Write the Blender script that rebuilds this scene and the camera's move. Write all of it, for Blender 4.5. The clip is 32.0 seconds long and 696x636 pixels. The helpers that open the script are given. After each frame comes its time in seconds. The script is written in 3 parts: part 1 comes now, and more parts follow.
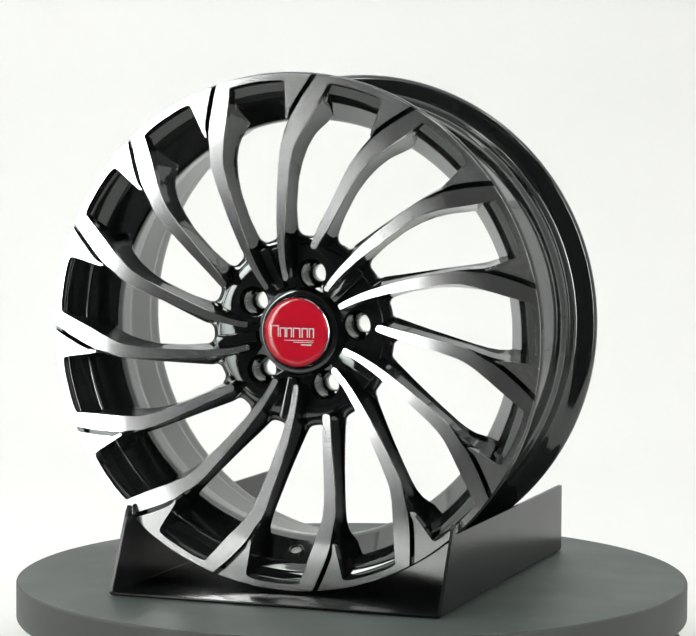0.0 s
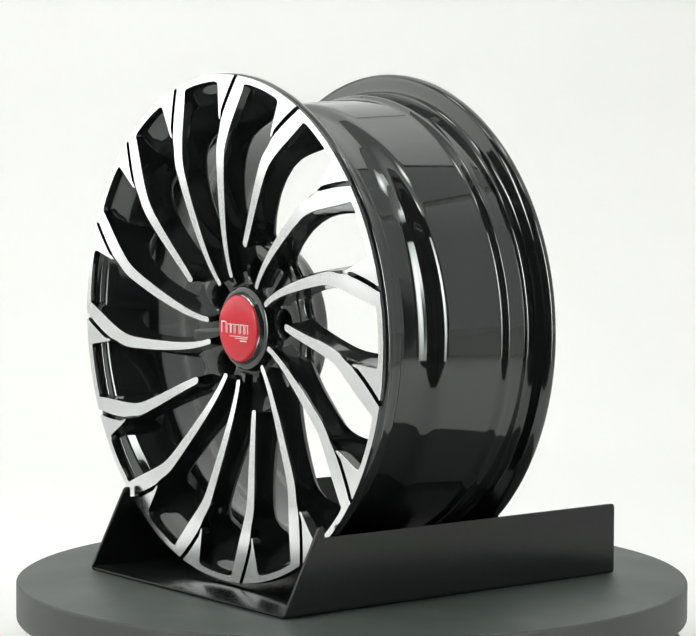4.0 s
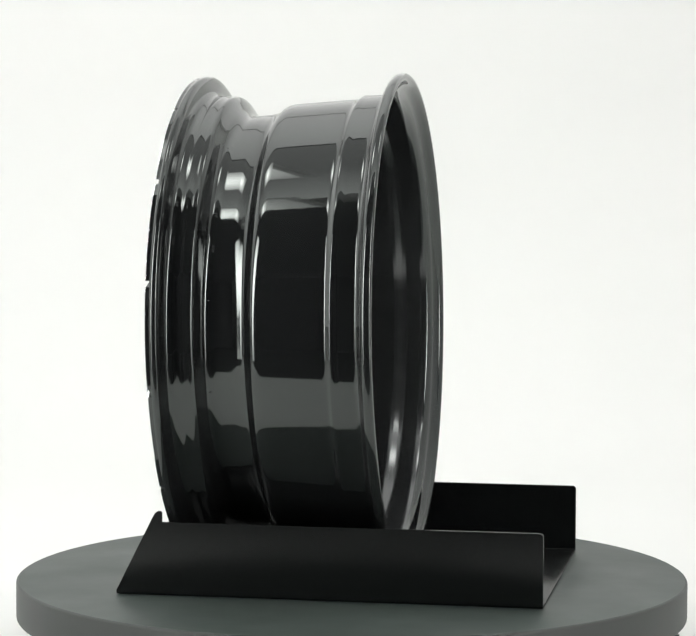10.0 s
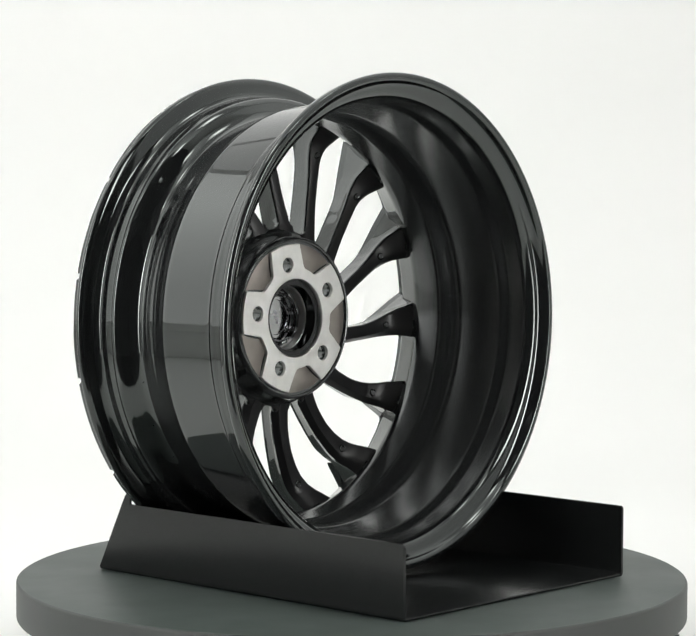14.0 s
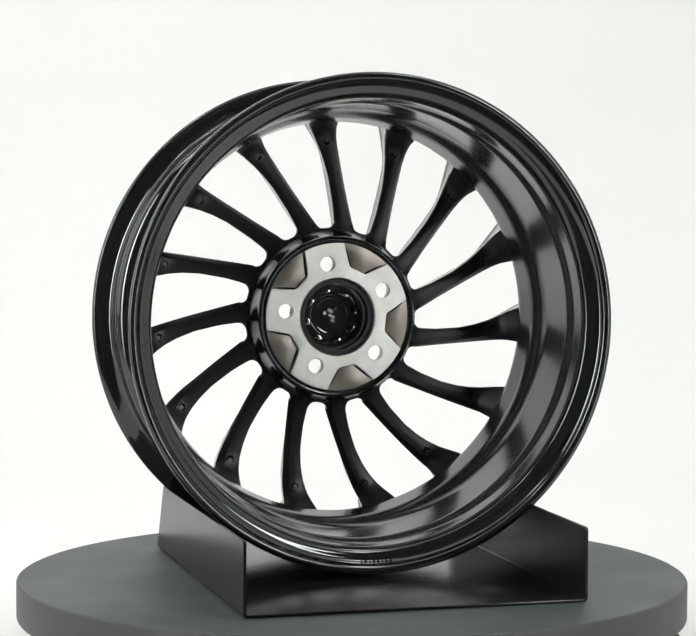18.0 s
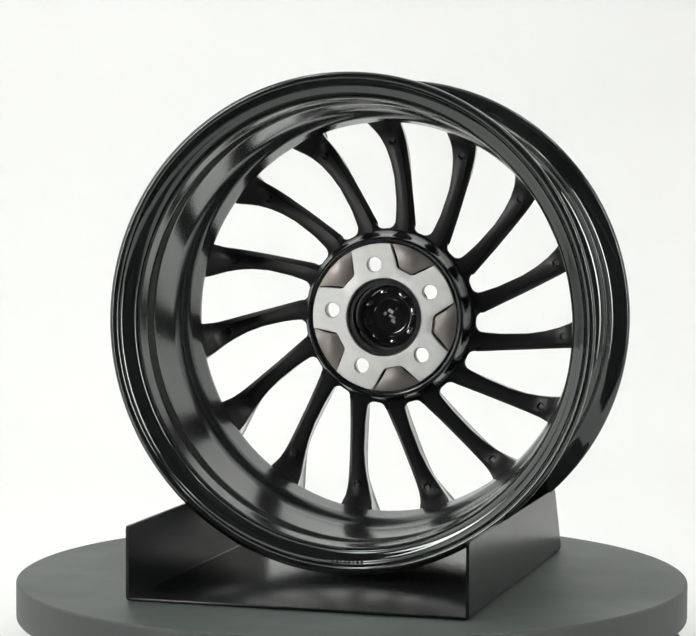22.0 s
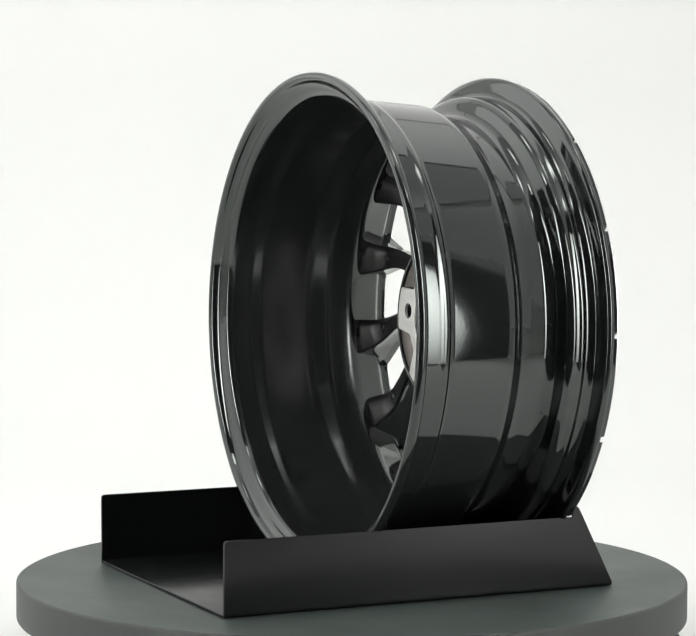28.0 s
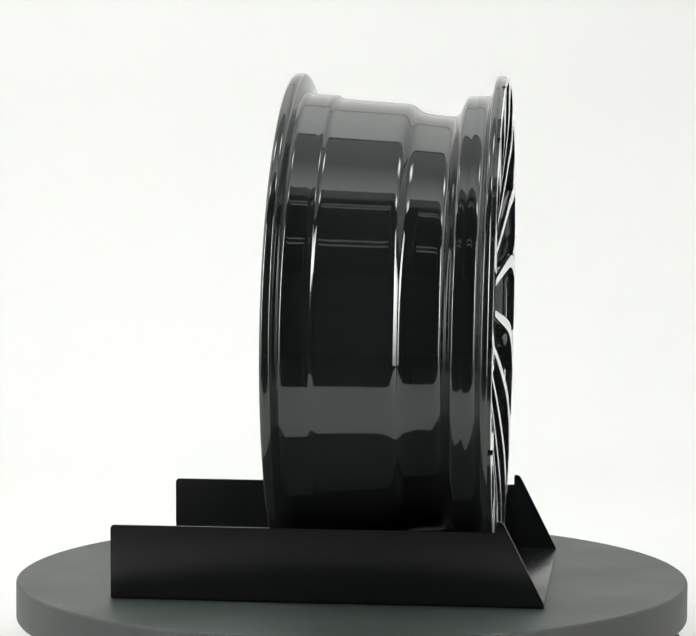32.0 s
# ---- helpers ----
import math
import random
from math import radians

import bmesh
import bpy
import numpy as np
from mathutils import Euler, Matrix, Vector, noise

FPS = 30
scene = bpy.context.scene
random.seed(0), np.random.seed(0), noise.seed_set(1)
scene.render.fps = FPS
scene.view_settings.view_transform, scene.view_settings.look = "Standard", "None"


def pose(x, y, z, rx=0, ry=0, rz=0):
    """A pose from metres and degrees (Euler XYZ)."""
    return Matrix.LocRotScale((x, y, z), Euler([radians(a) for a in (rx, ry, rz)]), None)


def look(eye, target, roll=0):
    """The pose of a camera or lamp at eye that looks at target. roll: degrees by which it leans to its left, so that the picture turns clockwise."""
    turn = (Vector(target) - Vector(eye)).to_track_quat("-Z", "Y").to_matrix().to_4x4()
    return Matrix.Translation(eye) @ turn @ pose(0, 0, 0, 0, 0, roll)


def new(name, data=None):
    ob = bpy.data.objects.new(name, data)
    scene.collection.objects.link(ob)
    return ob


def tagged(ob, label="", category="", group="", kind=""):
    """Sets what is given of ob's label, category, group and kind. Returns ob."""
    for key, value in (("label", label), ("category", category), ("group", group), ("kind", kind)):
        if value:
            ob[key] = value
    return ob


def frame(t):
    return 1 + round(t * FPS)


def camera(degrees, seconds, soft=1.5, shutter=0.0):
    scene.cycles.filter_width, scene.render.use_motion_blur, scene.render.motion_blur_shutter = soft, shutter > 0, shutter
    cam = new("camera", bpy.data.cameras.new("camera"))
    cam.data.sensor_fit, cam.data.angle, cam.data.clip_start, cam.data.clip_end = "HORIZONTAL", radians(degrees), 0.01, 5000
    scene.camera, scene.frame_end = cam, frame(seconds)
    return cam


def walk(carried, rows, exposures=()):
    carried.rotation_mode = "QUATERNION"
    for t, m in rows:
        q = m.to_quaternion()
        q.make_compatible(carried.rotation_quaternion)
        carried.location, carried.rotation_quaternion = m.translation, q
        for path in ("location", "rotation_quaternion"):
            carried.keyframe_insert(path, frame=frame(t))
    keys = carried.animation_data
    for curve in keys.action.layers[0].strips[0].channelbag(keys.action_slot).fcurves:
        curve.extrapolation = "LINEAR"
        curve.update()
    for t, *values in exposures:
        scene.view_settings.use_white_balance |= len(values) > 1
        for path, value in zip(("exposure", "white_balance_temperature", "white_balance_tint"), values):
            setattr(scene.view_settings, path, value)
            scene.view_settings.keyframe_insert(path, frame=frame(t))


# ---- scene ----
cam = camera(16.225, 32.0, soft=1.6)

# the turntable turns steadily on the z axis; everything on it shares these angles
Z0 = 0.072                      # height of the turntable's top above the floor sheet
TURN0, SPIN = -20.31, -8.011    # degrees, degrees a second


def turn_rows(offset=0.0):
    return [(float(s), pose(0, 0, Z0, 0, 0, TURN0 + offset + SPIN * s)) for s in range(33)]


EYE = (0.0, -2.457, 0.4287 + Z0)
AIM = Vector((math.sin(radians(-0.104)) * math.cos(radians(3.922)), math.cos(radians(3.922)), -math.sin(radians(3.922))))
STAND = look(EYE, Vector(EYE) + AIM, 0.14)
walk(cam, [(0.0, STAND), (32.0, STAND)], exposures=[(0.0, -1.54), (32.0, -1.54)])

# ---- world ----
world = bpy.data.worlds.new("dim_studio")
world.use_nodes = True
world.node_tree.nodes["Background"].inputs["Color"].default_value = (0.6, 0.65, 0.7, 1)
world.node_tree.nodes["Background"].inputs["Strength"].default_value = 0.004
scene.world = world


# ---- materials ----
def shader(name, color, rough=0.5, metal=0.0, coat=0.0, spec=0.5):
    m = bpy.data.materials.new(name)
    m.use_nodes = True
    b = m.node_tree.nodes["Principled BSDF"]
    b.inputs["Base Color"].default_value = (*color, 1)
    b.inputs["Roughness"].default_value = rough
    b.inputs["Metallic"].default_value = metal
    b.inputs["Coat Weight"].default_value = coat
    b.inputs["Specular IOR Level"].default_value = spec
    return m, b


def link(m, a, b):
    m.node_tree.links.new(a, b)


def node(m, kind, **values):
    n = m.node_tree.nodes.new(kind)
    for k, v in values.items():
        n.inputs[k].default_value = v
    return n


def ranged(m, source, low, high, target, from_low=0.3, from_high=0.7):
    r = node(m, "ShaderNodeMapRange", **{"From Min": from_low, "From Max": from_high, "To Min": low, "To Max": high})
    link(m, source, r.inputs["Value"])
    link(m, r.outputs["Result"], target)


def noisy(m, b, scale, rough_low, rough_high, bump=0.0, bump_scale=400.0, distance=0.0002, detail=4.0):
    """Roughness that varies at a broad scale and a fine relief, at real size."""
    c = node(m, "ShaderNodeTexCoord")
    n = node(m, "ShaderNodeTexNoise", Scale=scale, Detail=detail)
    link(m, c.outputs["Object"], n.inputs["Vector"])
    ranged(m, n.outputs["Fac"], rough_low, rough_high, b.inputs["Roughness"])
    if bump:
        f = node(m, "ShaderNodeTexNoise", Scale=bump_scale, Detail=2.0)
        link(m, c.outputs["Object"], f.inputs["Vector"])
        p = node(m, "ShaderNodeBump", Strength=bump, Distance=distance)
        link(m, f.outputs["Fac"], p.inputs["Height"])
        link(m, p.outputs["Normal"], b.inputs["Normal"])
    return c


def mottled(m, b, coords, scale, low, high):
    """Base colour that drifts between two near values."""
    n = node(m, "ShaderNodeTexNoise", Scale=scale, Detail=6.0)
    link(m, coords.outputs["Object"], n.inputs["Vector"])
    r = m.node_tree.nodes.new("ShaderNodeValToRGB")
    r.color_ramp.elements[0].position, r.color_ramp.elements[1].position = 0.3, 0.7
    r.color_ramp.elements[0].color, r.color_ramp.elements[1].color = (*low, 1), (*high, 1)
    link(m, n.outputs["Fac"], r.inputs["Fac"])
    link(m, r.outputs["Color"], b.inputs["Base Color"])


gloss_black, _b = shader("gloss_black_paint", (0.0104, 0.0111, 0.0115), 0.04, spec=0.78)
_b.inputs["Specular Tint"].default_value = (0.93, 1.0, 0.97, 1)
noisy(gloss_black, _b, 9.0, 0.03, 0.07, 0.03, 260.0, 0.0003)

# the inside of the barrel and the back of the spokes: thinner, satin paint
satin_black, _b = shader("satin_black_paint", (0.014, 0.0147, 0.0152), 0.3, spec=1.0)
_b.inputs["Specular Tint"].default_value = (0.95, 0.985, 0.99, 1)
noisy(satin_black, _b, 14.0, 0.155, 0.205)

# the backs of the spokes and of the hub: plain, duller paint
spoke_back_black, _b = shader("dull_black_paint", (0.010, 0.010, 0.0105), 0.38, spec=0.35)
noisy(spoke_back_black, _b, 14.0, 0.34, 0.42)

# diamond-cut face: fine turning rings round the wheel's axis
machined, _b = shader("machined_aluminium", (0.85, 0.86, 0.87), 0.25, 1.0)
_c = node(machined, "ShaderNodeTexCoord")
_s = node(machined, "ShaderNodeSeparateXYZ")
link(machined, _c.outputs["Object"], _s.inputs["Vector"])
_xz = node(machined, "ShaderNodeCombineXYZ")
link(machined, _s.outputs["X"], _xz.inputs["X"])
link(machined, _s.outputs["Z"], _xz.inputs["Y"])
_len = machined.node_tree.nodes.new("ShaderNodeVectorMath")
_len.operation = "LENGTH"
link(machined, _xz.outputs["Vector"], _len.inputs[0])
_n = node(machined, "ShaderNodeTexNoise", Scale=1300.0, Detail=2.0)
_n.noise_dimensions = "1D"
link(machined, _len.outputs["Value"], _n.inputs["W"])
ranged(machined, _n.outputs["Fac"], 0.18, 0.20, _b.inputs["Roughness"])
_t = machined.node_tree.nodes.new("ShaderNodeTangent")
_t.direction_type, _t.axis = "RADIAL", "Y"
link(machined, _t.outputs["Tangent"], _b.inputs["Tangent"])
_b.inputs["Anisotropic"].default_value = 0.45
_b.inputs["Anisotropic Rotation"].default_value = 0.25

pad_metal, _b = shader("bare_machined_pad", (0.80, 0.80, 0.78), 0.5, 0.65)
_c = noisy(pad_metal, _b, 60.0, 0.42, 0.58, 0.1, 900.0, 0.0001)
mottled(pad_metal, _b, _c, 70.0, (0.66, 0.66, 0.635), (0.76, 0.76, 0.735))
cast_metal, _b = shader("raw_cast_pocket", (0.22, 0.20, 0.182), 0.42, 0.75)
noisy(cast_metal, _b, 80.0, 0.32, 0.55, 0.3, 600.0, 0.0004)
bore_metal, _b = shader("bare_turned_bore", (0.52, 0.515, 0.50), 0.32, 1.0)
noisy(bore_metal, _b, 60.0, 0.26, 0.40, 0.1, 900.0, 0.0001)
chrome, _b = shader("chrome_trim", (0.85, 0.86, 0.87), 0.06, 1.0)
noisy(chrome, _b, 50.0, 0.04, 0.10)
red_enamel, _b = shader("red_enamel", (0.50, 0.010, 0.024), 0.12, 0.0, 0.0)
noisy(red_enamel, _b, 30.0, 0.05, 0.08)
white_print, _b = shader("pale_print", (0.62, 0.58, 0.58), 0.3)
mark_grey, _b = shader("grey_moulded_mark", (0.35, 0.35, 0.36), 0.35)
cap_plastic, _b = shader("dark_chromed_cap_back", (0.34, 0.34, 0.35), 0.12, 1.0)
noisy(cap_plastic, _b, 60.0, 0.06, 0.12, 0.03, 300.0, 0.0003)

powder_black, _b = shader("black_powder_coat", (0.0055, 0.006, 0.006), 0.25, spec=0.36)
_c = noisy(powder_black, _b, 40.0, 0.24, 0.27, 0.02, 700.0, 0.0003)
mottled(powder_black, _b, _c, 120.0, (0.0036, 0.0042, 0.0042), (0.0072, 0.0084, 0.0083))

table_grey, _b = shader("matt_grey_laminate", (0.13, 0.145, 0.135), 0.5)
_c = noisy(table_grey, _b, 8.0, 0.45, 0.58, 0.08, 700.0, 0.0002)
mottled(table_grey, _b, _c, 5.0, (0.044, 0.058, 0.052), (0.050, 0.064, 0.058))
rim_grey, _b = shader("matt_grey_edge", (0.12, 0.12, 0.115), 0.55)
_c = noisy(rim_grey, _b, 6.0, 0.5, 0.62, 0.06, 500.0, 0.0002)
mottled(rim_grey, _b, _c, 6.0, (0.031, 0.035, 0.033), (0.036, 0.040, 0.0375))

white_sheet, _b = shader("white_backdrop_sheet", (0.86, 0.865, 0.85), 0.7)
_c = noisy(white_sheet, _b, 2.0, 0.65, 0.8, 0.02, 300.0, 0.0002)
mottled(white_sheet, _b, _c, 1.2, (0.80, 0.81, 0.793), (0.82, 0.823, 0.81))
grey_board, _b = shader("grey_booth_board", (0.4, 0.41, 0.4), 0.7)
_c = noisy(grey_board, _b, 3.0, 0.6, 0.8, 0.02, 300.0, 0.0002)
mottled(grey_board, _b, _c, 1.5, (0.55, 0.56, 0.55), (0.6, 0.61, 0.6))
booth_frame, _b = shader("dark_lamp_housing", (0.03, 0.03, 0.032), 0.5)
noisy(booth_frame, _b, 12.0, 0.4, 0.6)
room_dark, _b = shader("dark_room_wall", (0.4, 0.4, 0.41), 0.8)
_c = noisy(room_dark, _b, 3.0, 0.7, 0.9)
mottled(room_dark, _b, _c, 2.0, (0.22, 0.22, 0.225), (0.27, 0.27, 0.275))


def glow(name, color, strength, hot=0.0, spread=0.5, middle=(0.0, 0.0, 0.0), falloff="SPHERICAL", tall=1.0):
    """The glow of a lamp's diffuser or an added panel: even, or brighter towards a bulb, a point or the front edge."""
    m = bpy.data.materials.new(name)
    m.use_nodes = True
    t = m.node_tree
    t.nodes.remove(t.nodes["Principled BSDF"])
    e = node(m, "ShaderNodeEmission", Color=(*color, 1), Strength=strength)
    link(m, e.outputs["Emission"], t.nodes["Material Output"].inputs["Surface"])
    if hot:
        c = node(m, "ShaderNodeTexCoord")
        mp = node(m, "ShaderNodeMapping", Location=(-middle[0] / spread, -middle[1] / spread, -middle[2] / spread / tall), Scale=(1 / spread, 1 / spread, 1 / spread / tall))
        if falloff == "LINEAR":                            # brighter towards the front edge
            mp.inputs["Rotation"].default_value = (0, 0, math.pi / 2)
        link(m, c.outputs["Object"], mp.inputs["Vector"])
        g = m.node_tree.nodes.new("ShaderNodeTexGradient")
        g.gradient_type = falloff
        link(m, mp.outputs["Vector"], g.inputs["Vector"])
        r = node(m, "ShaderNodeMapRange", **{"From Min": 0.0, "From Max": 1.0, "To Min": strength, "To Max": strength + hot})
        link(m, g.outputs["Fac"], r.inputs["Value"])
        link(m, r.outputs["Result"], e.inputs["Strength"])
    return m


top_glow = glow("overhead_sheet_glow", (0.994, 1.0, 0.976), 3.3, 3.2, 1.4, (0.0, -0.66, 0.0))
wall_glow = glow("left_wall_glow", (0.994, 1.0, 0.976), 4.8, 2.6, 1.0, (0.0, -0.1, 0.45))
dim_glow = glow("right_wall_dim_glow", (0.994, 1.0, 0.976), 2.2, 1.6, 1.0, (0.0, 0.1, 0.75))
patch_glow = glow("panel_lamp_diffuser", (1.0, 1.0, 0.97), 5.0, 46.0, 0.30, falloff="QUADRATIC_SPHERE")
led_glow = glow("led_strip", (1.0, 0.99, 0.97), 4.0)
fore_glow = glow("front_ceiling_glow", (0.994, 1.0, 0.976), 2.1, 3.4, 0.5, (0.04, 0.0, 0.0), "LINEAR")
back_glow = glow("upper_back_glow", (0.994, 1.0, 0.976), 3.6)


# ---- mesh helpers ----
def mesh_of(name, bm, smooth_angle=35.0):
    bmesh.ops.recalc_face_normals(bm, faces=bm.faces)
    me = bpy.data.meshes.new(name)
    bm.to_mesh(me)
    bm.free()
    me.polygons.foreach_set("use_smooth", [True] * len(me.polygons))
    me.set_sharp_from_angle(angle=radians(smooth_angle))
    return me


def part(name, bm, material, parent, label="", smooth_angle=35.0):
    """Links a bmesh, or a mesh made before, as one mesh under a thing or a part."""
    me = bm if isinstance(bm, bpy.types.Mesh) else mesh_of(name, bm, smooth_angle)
    if material is not None and not me.materials:
        me.materials.append(material)
    ob = new(name, me)
    ob.parent = parent
    if label:
        ob["label"] = label
    return ob


def structure(name, bm, material, label):
    ob = part(name, bm, material, None, label)
    ob["kind"] = "structure"
    return ob


def box(bm, x0, x1, y0, y1, z0, z1, bevel=0.0, segments=2):
    made = bmesh.ops.create_cube(bm, size=1.0)["verts"]
    for v in made:
        v.co = Vector(((x0 + x1) / 2 + v.co.x * (x1 - x0), (y0 + y1) / 2 + v.co.y * (y1 - y0), (z0 + z1) / 2 + v.co.z * (z1 - z0)))
    if bevel:
        edges = {e for v in made for e in v.link_edges}
        bmesh.ops.bevel(bm, geom=list(edges), offset=bevel, segments=segments, affect="EDGES", profile=0.5)
    return bm


def lathe(profile, steps=180, closed=True, axis="y", skip=None):
    """Turns a profile of (along, radius) round the y or z axis."""
    bm = bmesh.new()
    rings = []
    for along, r in profile:
        if r < 1e-6:
            rings.append([bm.verts.new((0, along, 0) if axis == "y" else (0, 0, along))])
            continue
        ring = []
        for i in range(steps):
            a = 2 * math.pi * i / steps
            ring.append(bm.verts.new((r * math.sin(a), along, r * math.cos(a)) if axis == "y" else (r * math.sin(a), r * math.cos(a), along)))
        rings.append(ring)
    pairs = list(zip(rings, rings[1:] + rings[:1])) if closed else list(zip(rings, rings[1:]))
    for k, (p, q) in enumerate(pairs):
        for i in range(steps):
            j = (i + 1) % steps
            if skip and skip(k, i):
                continue
            if len(p) == 1 and len(q) == 1:
                continue
            if len(p) == 1:
                bm.faces.new((p[0], q[i], q[j]))
            elif len(q) == 1:
                bm.faces.new((p[i], p[j], q[0]))
            else:
                bm.faces.new((p[i], p[j], q[j], q[i]))
    return bm


def ring_points(n, r, x=0.0, z=0.0, start=0.0):
    return [(x + r * math.sin(start + 2 * math.pi * i / n), z + r * math.cos(start + 2 * math.pi * i / n)) for i in range(n)]


def plate(outer, holes, y_front, y_back, bm=None, bevel=0.0):
    """A plate across the y axis between y_front and y_back, with holes."""
    bm = bm or bmesh.new()
    edges = []
    for loop in [outer, *holes]:
        vs = [bm.verts.new((x, y_front, z)) for x, z in loop]
        edges += [bm.edges.new((vs[i], vs[(i + 1) % len(vs)])) for i in range(len(vs))]
    filled = bmesh.ops.triangle_fill(bm, use_beauty=True, use_dissolve=False, edges=edges)
    faces = [g for g in filled["geom"] if isinstance(g, bmesh.types.BMFace)]
    grown = bmesh.ops.extrude_face_region(bm, geom=faces)
    for v in grown["geom"]:
        if isinstance(v, bmesh.types.BMVert):
            v.co.y = y_back
    return bm


def curve_between(points, n):
    """n points evenly along a polyline."""
    pts = [Vector(p) for p in points]
    lengths = [0.0]
    for a, b in zip(pts, pts[1:]):
        lengths.append(lengths[-1] + (b - a).length)
    out, k = [], 0
    for i in range(n):
        d = lengths[-1] * i / (n - 1)
        while k < len(pts) - 2 and d > lengths[k + 1]:
            k += 1
        f = (d - lengths[k]) / max(lengths[k + 1] - lengths[k], 1e-9)
        out.append(pts[k].lerp(pts[k + 1], f))
    return out


def softened(points, rounds=2):
    """Rounds the corners of an open polyline, and keeps its ends."""
    pts = [Vector(p) for p in points]
    for _ in range(rounds):
        nxt = [pts[0]]
        for a, b in zip(pts, pts[1:]):
            nxt += [a.lerp(b, 0.25), a.lerp(b, 0.75)]
        pts = nxt + [pts[-1]]
    return pts


# ---- the booth: white sheet, ceiling, lamps, added glowing panels, and the dark room round it ----
def build_sheet():
    """Floor sheet that sweeps up into the back wall; its front edge lies before the turntable."""
    bm = bmesh.new()
    front, back, radius, top = -0.75, 1.75, 0.6, 2.05
    line = [(front, 0.0)] + [(front + (back - radius - front) * i / 8, 0.0) for i in range(1, 9)]
    line += [(back - radius + radius * math.sin(a), radius - radius * math.cos(a)) for a in [math.pi / 2 * i / 16 for i in range(1, 17)]]
    line += [(back, radius + (top - radius) * i / 5) for i in range(1, 6)]
    under = []
    for i, (y, z) in enumerate(line):
        a, b = line[max(i - 1, 0)], line[min(i + 1, len(line) - 1)]
        d = math.hypot(b[0] - a[0], b[1] - a[1])
        under.append((y + 0.004 * (b[1] - a[1]) / d, z - 0.004 * (b[0] - a[0]) / d))
    loop = line + under[::-1]
    a = [bm.verts.new((-1.45, y, z)) for y, z in loop]
    b = [bm.verts.new((1.45, y, z)) for y, z in loop]
    n = len(loop)
    for i in range(n):
        bm.faces.new((a[i], a[(i + 1) % n], b[(i + 1) % n], b[i]))
    m = len(line)
    for side in (a, b):
        for i in range(m - 1):
            bm.faces.new((side[i], side[i + 1], side[n - 2 - i], side[n - 1 - i]))
    return structure("backdrop", bm, white_sheet, "seamless white paper sheet sweeping from floor to wall")


